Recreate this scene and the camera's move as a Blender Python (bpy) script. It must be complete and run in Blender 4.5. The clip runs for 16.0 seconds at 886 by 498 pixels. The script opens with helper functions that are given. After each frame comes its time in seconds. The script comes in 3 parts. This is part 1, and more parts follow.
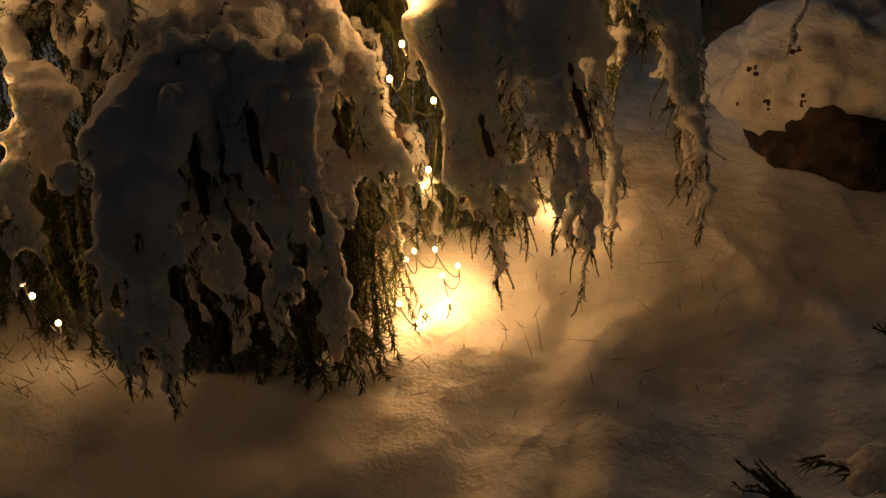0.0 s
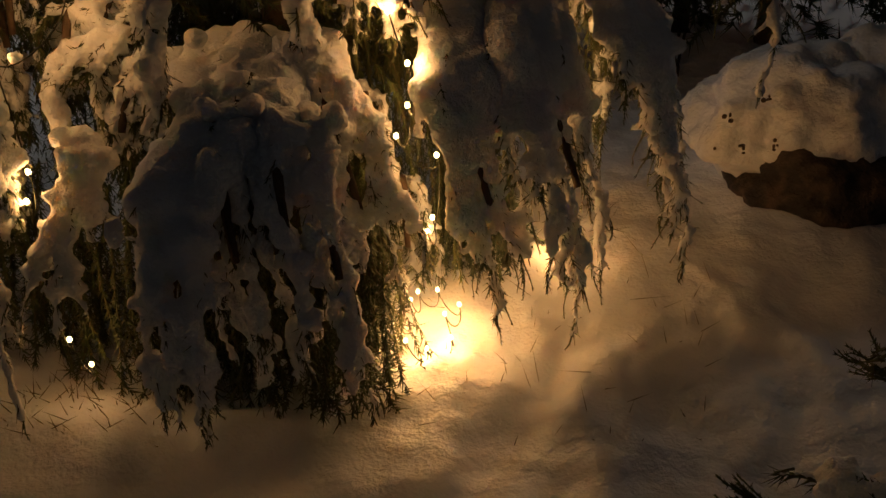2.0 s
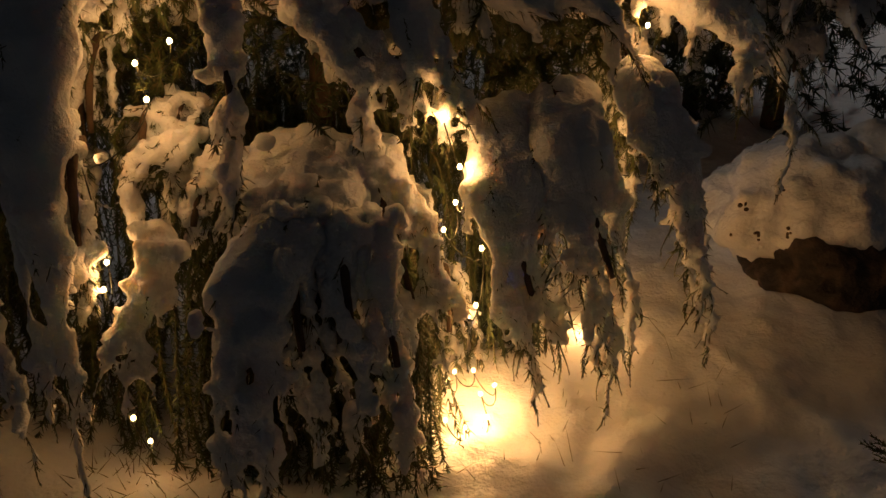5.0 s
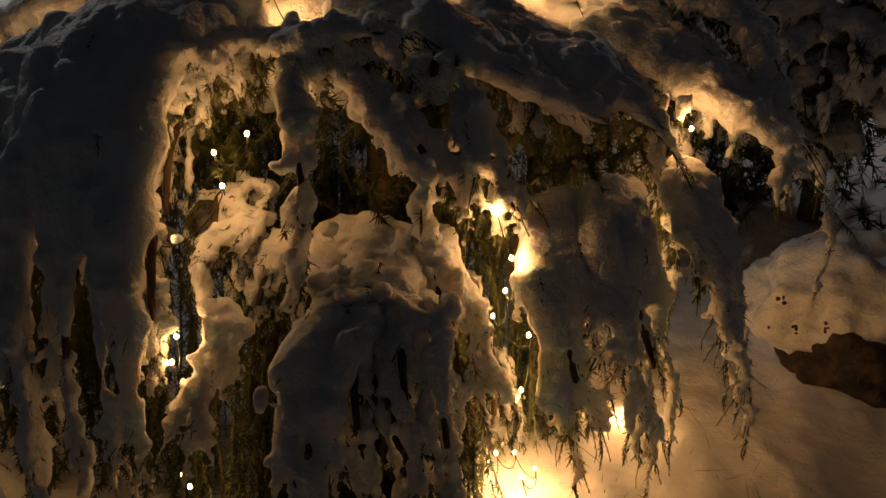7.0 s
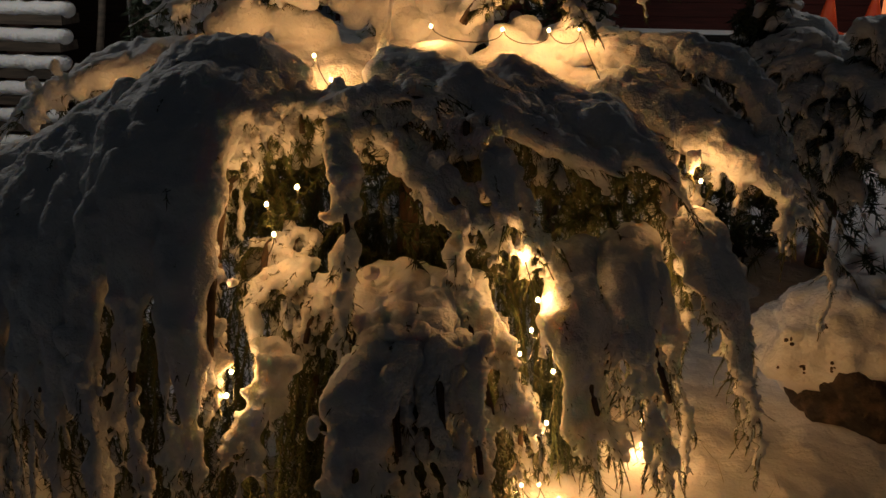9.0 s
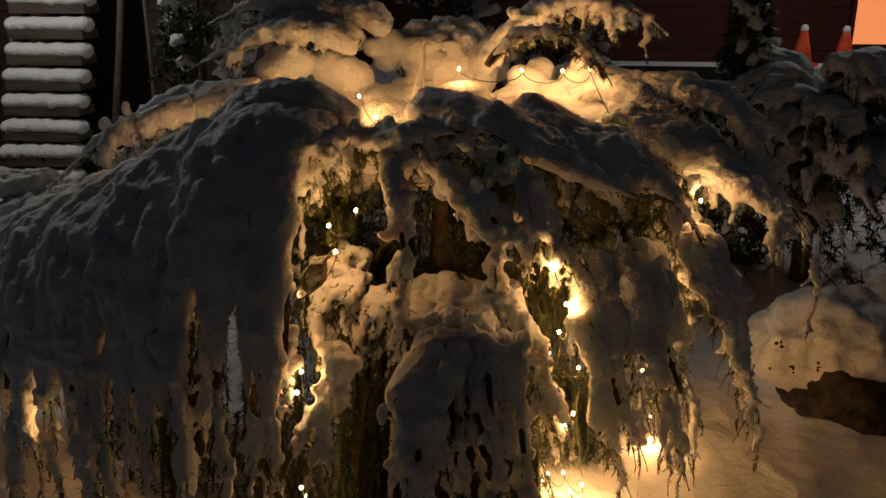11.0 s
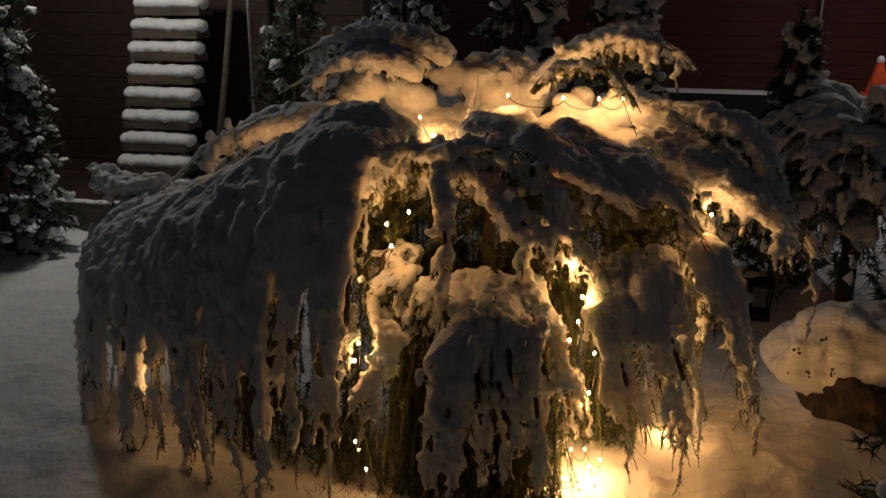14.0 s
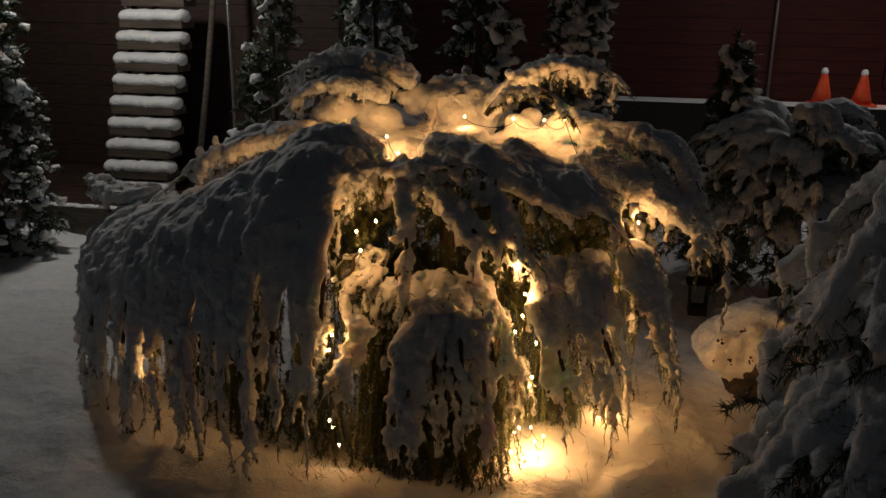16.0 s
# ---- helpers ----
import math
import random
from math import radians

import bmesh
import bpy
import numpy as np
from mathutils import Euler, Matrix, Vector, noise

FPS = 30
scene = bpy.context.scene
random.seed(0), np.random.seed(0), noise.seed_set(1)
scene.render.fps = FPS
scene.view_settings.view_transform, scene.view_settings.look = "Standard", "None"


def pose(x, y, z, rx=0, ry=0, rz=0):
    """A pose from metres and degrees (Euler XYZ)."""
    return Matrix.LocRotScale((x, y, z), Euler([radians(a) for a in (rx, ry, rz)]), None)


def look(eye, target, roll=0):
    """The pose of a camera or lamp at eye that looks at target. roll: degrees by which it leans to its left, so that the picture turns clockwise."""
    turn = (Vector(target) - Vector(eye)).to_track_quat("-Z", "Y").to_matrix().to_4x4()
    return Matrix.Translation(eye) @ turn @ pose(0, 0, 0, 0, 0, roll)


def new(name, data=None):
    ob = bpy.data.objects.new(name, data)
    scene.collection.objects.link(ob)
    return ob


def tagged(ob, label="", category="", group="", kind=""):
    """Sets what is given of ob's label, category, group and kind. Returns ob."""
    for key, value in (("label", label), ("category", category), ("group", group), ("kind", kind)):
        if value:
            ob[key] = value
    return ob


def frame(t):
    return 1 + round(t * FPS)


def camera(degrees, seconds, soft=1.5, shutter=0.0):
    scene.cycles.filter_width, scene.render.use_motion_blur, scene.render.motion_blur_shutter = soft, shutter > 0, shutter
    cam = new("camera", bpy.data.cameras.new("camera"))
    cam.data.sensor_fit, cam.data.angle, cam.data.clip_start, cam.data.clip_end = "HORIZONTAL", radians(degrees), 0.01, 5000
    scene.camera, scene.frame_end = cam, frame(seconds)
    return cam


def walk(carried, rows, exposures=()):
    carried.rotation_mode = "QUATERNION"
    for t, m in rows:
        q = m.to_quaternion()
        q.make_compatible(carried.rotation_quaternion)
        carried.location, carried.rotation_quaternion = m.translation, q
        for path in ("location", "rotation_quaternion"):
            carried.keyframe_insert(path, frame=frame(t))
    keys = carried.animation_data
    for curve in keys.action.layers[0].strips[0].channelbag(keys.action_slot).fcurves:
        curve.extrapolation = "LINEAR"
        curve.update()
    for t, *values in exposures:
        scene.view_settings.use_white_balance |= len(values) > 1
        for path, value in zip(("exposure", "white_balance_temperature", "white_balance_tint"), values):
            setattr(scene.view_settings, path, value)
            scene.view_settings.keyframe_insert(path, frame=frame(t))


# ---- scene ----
cam = camera(54.2, 16.0)
PATH = [
    (0, (0.163, 0.128, 1.34), (-0.007, 1.774, 0.216), -0.29),
    (0.5, (0.149, 0.092, 1.356), (-0.006, 1.767, 0.274), 0.02),
    (1, (0.157, 0.055, 1.389), (-0.002, 1.739, 0.323), -0.28),
    (1.5, (0.163, 0.019, 1.42), (0.003, 1.697, 0.343), -0.59),
    (2, (0.146, -0.012, 1.444), (-0.005, 1.682, 0.392), -0.83),
    (2.5, (0.127, -0.036, 1.465), (-0.025, 1.671, 0.435), -1.01),
    (3, (0.102, -0.061, 1.504), (-0.043, 1.654, 0.484), -0.87),
    (3.2, (0.086, -0.065, 1.521), (-0.049, 1.659, 0.515), -0.52),
    (5.3, (0.039, -0.124, 1.584), (-0.12, 1.648, 0.672), 0.06),
    (5.5, (0.036, -0.134, 1.595), (-0.154, 1.643, 0.697), -0.05),
    (6, (0.016, -0.156, 1.613), (-0.201, 1.639, 0.759), 0.19),
    (6.5, (0.007, -0.175, 1.633), (-0.225, 1.638, 0.824), 0.57),
    (7, (-0.002, -0.2, 1.649), (-0.231, 1.629, 0.872), 0.9),
    (7.5, (-0.008, -0.231, 1.677), (-0.265, 1.609, 0.937), 0.83),
    (8, (-0.014, -0.269, 1.687), (-0.284, 1.583, 0.982), 0.7),
    (8.5, (-0.022, -0.321, 1.702), (-0.291, 1.543, 1.028), 0.52),
    (9, (-0.035, -0.395, 1.715), (-0.294, 1.47, 1.039), 0.56),
    (9.5, (-0.044, -0.491, 1.725), (-0.295, 1.388, 1.086), 0.4),
    (9.7, (-0.055, -0.529, 1.715), (-0.298, 1.361, 1.108), 0.34),
    (11.8, (-0.193, -0.898, 1.834), (-0.4, 0.994, 1.219), 0.06),
    (12, (-0.18, -0.927, 1.837), (-0.376, 0.966, 1.221), 0.1),
    (12.5, (-0.19, -0.991, 1.852), (-0.363, 0.901, 1.229), -0.23),
    (13, (-0.144, -1.034, 1.872), (-0.307, 0.862, 1.256), -0.09),
    (13.5, (-0.045, -1.119, 1.894), (-0.328, 0.763, 1.278), 0.11),
    (14, (0.091, -1.246, 1.861), (-0.338, 0.624, 1.296), 0.35),
    (14.5, (0.06, -1.351, 1.925), (-0.347, 0.516, 1.337), 0.91),
    (15, (0.084, -1.515, 1.933), (-0.32, 0.36, 1.365), 0.43),
    (15.5, (0.158, -1.611, 1.956), (-0.238, 0.268, 1.398), 0.06),
    (16, (0.256, -1.687, 2.026), (-0.121, 0.193, 1.457), 0.72),
]
walk(cam, [(t, look(e, a, r)) for t, e, a, r in PATH], ((0, -0.42), (3, -0.33), (5.5, -0.15), (9, 0.05), (16, 0.2)))

# ---- light ----
world = bpy.data.worlds.new("world")
scene.world = world
world.use_nodes = True
world.node_tree.nodes["Background"].inputs[0].default_value = (0.72, 0.84, 1.0, 1)
world.node_tree.nodes["Background"].inputs[1].default_value = 0.0075
BULB_WATTS = 1.05
BULB_TINT = (1.0, 0.47, 0.15)


def lamp(name, kind, place, watts, tint, radius=0.05):
    data = bpy.data.lights.new(name, kind)
    data.energy, data.color = watts, tint
    data.shadow_soft_size = radius
    ob = new(name, data)
    ob.location = place
    return ob


# the wall lamp of the house, and the porch lamp at the red gable
lamp("wall_lamp_light", "POINT", (-4.2, 4.7, 3.1), 70, (1.0, 0.93, 0.84), 0.12)
lamp("porch_light", "POINT", (3.7, 9.7, 1.35), 8.0, (1.0, 0.16, 0.06), 0.1)
lamp("terrace_lamp_light", "POINT", (3.0, 7.6, 3.2), 55, (1.0, 0.95, 0.88), 0.1)

# ---- materials ----


def material(name):
    m = bpy.data.materials.new(name)
    m.use_nodes = True
    nt = m.node_tree
    return m, nt, nt.nodes["Principled BSDF"]


def node(nt, kind, **values):
    n = nt.nodes.new(kind)
    for key, value in values.items():
        n.inputs[key.replace("_", " ")].default_value = value
    return n


def grain(nt, bsdf, layers, coords="Object"):
    """Bump from noise layers (scale, height)."""
    tc = nt.nodes.new("ShaderNodeTexCoord")
    last = None
    for scale, height in layers:
        n = node(nt, "ShaderNodeTexNoise", Scale=scale, Detail=4.0)
        nt.links.new(tc.outputs[coords], n.inputs["Vector"])
        b = node(nt, "ShaderNodeBump", Distance=height, Strength=1.0)
        nt.links.new(n.outputs["Fac"], b.inputs["Height"])
        if last:
            nt.links.new(last.outputs["Normal"], b.inputs["Normal"])
        last = b
    nt.links.new(last.outputs["Normal"], bsdf.inputs["Normal"])


def two_tone(nt, bsdf, a, b, scale, coords="Object", lo=0.35, hi=0.65, stretch=(1, 1, 1)):
    tc = nt.nodes.new("ShaderNodeTexCoord")
    mp = nt.nodes.new("ShaderNodeMapping")
    mp.inputs["Scale"].default_value = stretch
    n = node(nt, "ShaderNodeTexNoise", Scale=scale, Detail=5.0)
    r = nt.nodes.new("ShaderNodeValToRGB")
    r.color_ramp.elements[0].position, r.color_ramp.elements[1].position = lo, hi
    r.color_ramp.elements[0].color, r.color_ramp.elements[1].color = (*a, 1), (*b, 1)
    nt.links.new(tc.outputs[coords], mp.inputs["Vector"])
    nt.links.new(mp.outputs["Vector"], n.inputs["Vector"])
    nt.links.new(n.outputs["Fac"], r.inputs["Fac"])
    nt.links.new(r.outputs["Color"], bsdf.inputs["Base Color"])
    return r


def make_snow(name, layers):
    m, nt, p = material(name)
    two_tone(nt, p, (0.80, 0.82, 0.85), (0.88, 0.89, 0.90), 9.0)
    p.inputs["Roughness"].default_value = 0.6
    p.inputs["Specular IOR Level"].default_value = 0.25
    p.inputs["Subsurface Weight"].default_value = 0.5
    p.inputs["Subsurface Radius"].default_value = (1.0, 0.85, 0.7)
    p.inputs["Subsurface Scale"].default_value = 0.04
    grain(nt, p, layers)
    return m


SNOW = make_snow("snow_on_branches", ((42.0, 0.012), (150.0, 0.004)))
SNOW_GROUND = make_snow("snow_on_ground", ((14.0, 0.02), (90.0, 0.004)))


def make_foliage(name, a, b, c):
    m, nt, p = material(name)
    g = nt.nodes.new("ShaderNodeNewGeometry")
    r = nt.nodes.new("ShaderNodeValToRGB")
    r.color_ramp.elements[0].color, r.color_ramp.elements[1].color = (*a, 1), (*c, 1)
    e = r.color_ramp.elements.new(0.5)
    e.color = (*b, 1)
    nt.links.new(g.outputs["Random Per Island"], r.inputs["Fac"])
    nt.links.new(r.outputs["Color"], p.inputs["Base Color"])
    p.inputs["Roughness"].default_value = 0.55
    return m


NEEDLES = make_foliage("needles", (0.035, 0.06, 0.015), (0.07, 0.10, 0.022), (0.10, 0.075, 0.028))
NEEDLES_FAR = make_foliage("needles_far", (0.02, 0.04, 0.02), (0.04, 0.07, 0.03), (0.06, 0.07, 0.035))
GRASS = make_foliage("dry_grass", (0.16, 0.13, 0.05), (0.10, 0.09, 0.03), (0.22, 0.18, 0.08))

BARK, nt, p = material("bark")
two_tone(nt, p, (0.05, 0.032, 0.02), (0.13, 0.085, 0.05), 30.0, stretch=(1, 1, 0.25))
p.inputs["Roughness"].default_value = 0.85
grain(nt, p, ((60.0, 0.006),))

BULB, nt, p = material("bulb_glow")
p.inputs["Base Color"].default_value = (1, 0.8, 0.5, 1)
p.inputs["Emission Color"].default_value = (1.0, 0.70, 0.30, 1)
p.inputs["Emission Strength"].default_value = 14.0

WIRE, nt, p = material("green_cable")
p.inputs["Base Color"].default_value = (0.03, 0.035, 0.02, 1)
p.inputs["Roughness"].default_value = 0.45

STONE, nt, p = material("stone")
two_tone(nt, p, (0.03, 0.025, 0.022), (0.16, 0.11, 0.075), 11.0, lo=0.45, hi=0.75)
p.inputs["Roughness"].default_value = 0.8
grain(nt, p, ((22.0, 0.02), (120.0, 0.004)))


def make_wood(name, a, b, stretch):
    m, nt, p = material(name)
    r = two_tone(nt, p, a, b, 6.0, stretch=stretch)
    p.inputs["Roughness"].default_value = 0.7
    grain(nt, p, ((40.0, 0.003),))
    return m


WALL_WOOD = make_wood("brown_boards", (0.026, 0.014, 0.010), (0.055, 0.026, 0.018), (1, 1, 6))
RED_WOOD = make_wood("red_boards", (0.055, 0.016, 0.013), (0.10, 0.025, 0.02), (0.4, 1, 8))
GREY_WOOD = make_wood("weathered_wood", (0.06, 0.05, 0.04), (0.13, 0.10, 0.075), (0.5, 4, 6))

METAL, nt, p = material("black_metal")
two_tone(nt, p, (0.012, 0.012, 0.012), (0.035, 0.03, 0.027), 40.0)
p.inputs["Roughness"].default_value = 0.5
p.inputs["Metallic"].default_value = 0.6
GREY_METAL, nt, p = material("grey_metal")
two_tone(nt, p, (0.22, 0.22, 0.22), (0.34, 0.34, 0.33), 30.0)
p.inputs["Roughness"].default_value = 0.45
p.inputs["Metallic"].default_value = 0.7
CONE, nt, p = material("orange_plastic")
two_tone(nt, p, (0.75, 0.07, 0.02), (0.85, 0.12, 0.03), 12.0)
p.inputs["Roughness"].default_value = 0.45
CURTAIN, nt, p = material("lit_curtain")
p.inputs["Base Color"].default_value = (0.8, 0.4, 0.2, 1)
p.inputs["Emission Color"].default_value = (1.0, 0.30, 0.10, 1)
p.inputs["Emission Strength"].default_value = 0.75

# ---- mesh helpers ----


class Shape:
    """Gathers tubes, blobs and quads into one mesh."""

    def __init__(self):
        self.v, self.f, self.n = [], [], 0

    def add(self, verts, faces):
        verts = np.asarray(verts, float).reshape(-1, 3)
        self.v.append(verts)
        self.f.extend([tuple(i + self.n for i in f) for f in faces])
        self.n += len(verts)

    def tube(self, pts, radii, sides=7):
        pts = np.asarray(pts, float)
        tan = np.gradient(pts, axis=0)
        tan /= np.linalg.norm(tan, axis=1)[:, None] + 1e-9
        ref = np.array([0.31, 0.17, 0.93]) if abs(tan[:, 2]).mean() < 0.8 else np.array([0.95, 0.25, 0.1])
        a = np.cross(tan, ref)
        a /= np.linalg.norm(a, axis=1)[:, None] + 1e-9
        b = np.cross(tan, a)
        ang = np.arange(sides) * 2 * math.pi / sides
        ring = pts[:, None] + np.asarray(radii)[:, None, None] * (np.cos(ang)[None, :, None] * a[:, None] + np.sin(ang)[None, :, None] * b[:, None])
        n = len(pts)
        faces = [(i * sides + j, i * sides + (j + 1) % sides, (i + 1) * sides + (j + 1) % sides, (i + 1) * sides + j) for i in range(n - 1) for j in range(sides)]
        faces += [tuple(range(sides))[::-1], tuple((n - 1) * sides + j for j in range(sides))]
        self.add(ring, faces)

    def blob(self, centre, size):
        self.add(BALL_V * np.asarray(size, float) + np.asarray(centre, float), BALL_F)

    def box(self, lo, hi):
        (a, b, c), (d, e, f) = lo, hi
        self.add([(a, b, c), (d, b, c), (d, e, c), (a, e, c), (a, b, f), (d, b, f), (d, e, f), (a, e, f)],
                 [(0, 3, 2, 1), (4, 5, 6, 7), (0, 1, 5, 4), (1, 2, 6, 5), (2, 3, 7, 6), (3, 0, 4, 7)])

    def leaf(self, base, tip, width):
        """A slim three-sided spike."""
        base, tip = np.asarray(base, float), np.asarray(tip, float)
        d = tip - base
        a = np.cross(d, (0.3, 0.2, 0.9))
        a *= width / (np.linalg.norm(a) + 1e-9)
        b = np.cross(d, a)
        b *= width / (np.linalg.norm(b) + 1e-9)
        m = base + 0.35 * d
        self.add([base, m + a, m - 0.5 * a + 0.87 * b, m - 0.5 * a - 0.87 * b, tip],
                 [(0, 2, 1), (0, 3, 2), (0, 1, 3), (4, 1, 2), (4, 2, 3), (4, 3, 1)])

    def mesh(self, name, mat, smooth=True):
        me = bpy.data.meshes.new(name)
        me.from_pydata(np.concatenate(self.v).tolist(), [], self.f)
        me.materials.append(mat)
        if smooth:
            me.polygons.foreach_set("use_smooth", [True] * len(me.polygons))
        me.update()
        return me


def ball():
    bm = bmesh.new()
    bmesh.ops.create_icosphere(bm, subdivisions=2, radius=1)
    v = np.array([x.co[:] for x in bm.verts])
    f = [tuple(x.index for x in g.verts) for g in bm.faces]
    bm.free()
    return v, f


BALL_V, BALL_F = ball()


def part(name, shape, mat, parent=None, label="", smooth=True):
    ob = new(name, shape if isinstance(shape, bpy.types.Mesh) else shape.mesh(name, mat, smooth))
    if parent:
        ob.parent = parent
        ob.matrix_parent_inverse = parent.matrix_world.inverted()
    return tagged(ob, label)


def empty(name, place=(0, 0, 0), **tags):
    ob = new(name)
    ob.location = place
    ob.matrix_world = Matrix.Translation(place)
    return tagged(ob, **tags)


LUMPS = bpy.data.textures.new("lumps", "CLOUDS")
LUMPS.noise_scale, LUMPS.noise_depth = 0.028, 3
LUMPS_BIG = bpy.data.textures.new("lumps_big", "CLOUDS")
LUMPS_BIG.noise_scale, LUMPS_BIG.noise_depth = 0.12, 2


def fuse(ob, voxel, rough=0.012, big=0.028):
    """Melts the pieces of a snow load into one lumpy skin."""
    m = ob.modifiers.new("fuse", "REMESH")
    m.mode, m.voxel_size, m.use_smooth_shade = "VOXEL", voxel, True
    s = ob.modifiers.new("settle", "SMOOTH")
    s.factor, s.iterations = 0.5, 2
    for tex, strength in ((LUMPS_BIG, big), (LUMPS, rough)):
        if strength:
            d = ob.modifiers.new("lumps", "DISPLACE")
            d.texture, d.strength, d.mid_level, d.texture_coords = tex, strength, 0.5, "LOCAL"
    return ob


def bezier(a, b, c, d, n):
    u = np.linspace(0, 1, n)[:, None]
    a, b, c, d = (np.asarray(q, float) for q in (a, b, c, d))
    return (1 - u) ** 3 * a + 3 * u * (1 - u) ** 2 * b + 3 * u * u * (1 - u) * c + u ** 3 * d


def unit(v):
    v = np.asarray(v, float)
    return v / (np.linalg.norm(v) + 1e-9)


def wobble(rng, n, step, amount):
    """A smooth random run of n values that changes about every `step` samples."""
    k = max(3, int(n / step) + 2)
    return np.interp(np.linspace(0, k - 1, n), np.arange(k), rng.normal(0, amount, k))


def sprigs(sh, rng, pts, length, density, width=0.0028, droop=0.5, spread=0.55):
    """Short scaly twigs along a run of points."""
    pts = np.asarray(pts)
    if len(pts) < 2:
        return
    i = np.repeat(np.arange(len(pts) - 1), density)
    step = pts[i + 1] - pts[i]
    base = pts[i] + step * rng.random(len(i))[:, None]
    way = step / (np.linalg.norm(step, axis=1)[:, None] + 1e-9) * 0.8 + rng.normal(0, spread, (len(i), 3)) + np.array([0, 0, -droop])
    way /= np.linalg.norm(way, axis=1)[:, None] + 1e-9
    tip = base + way * (length * rng.uniform(0.5, 1.2, len(i)))[:, None]
    a = np.cross(way, (0.3, 0.2, 0.9))
    a *= width / (np.linalg.norm(a, axis=1)[:, None] + 1e-9)
    b = np.cross(way, a)
    v = np.stack([base + a, base - 0.5 * a + 0.87 * b, base - 0.5 * a - 0.87 * b, tip], 1)
    f = np.array([(0, 1, 3), (1, 2, 3), (2, 0, 3)])
    sh.add(v, (f[None] + 4 * np.arange(len(i))[:, None, None]).reshape(-1, 3).tolist())


# ---- the weeping conifer ----
bush = empty("weeping_conifer", (-0.55, 2.45, 0), label="broad weeping conifer bent low under heavy snow, wound with fairy lights", category="shrub")


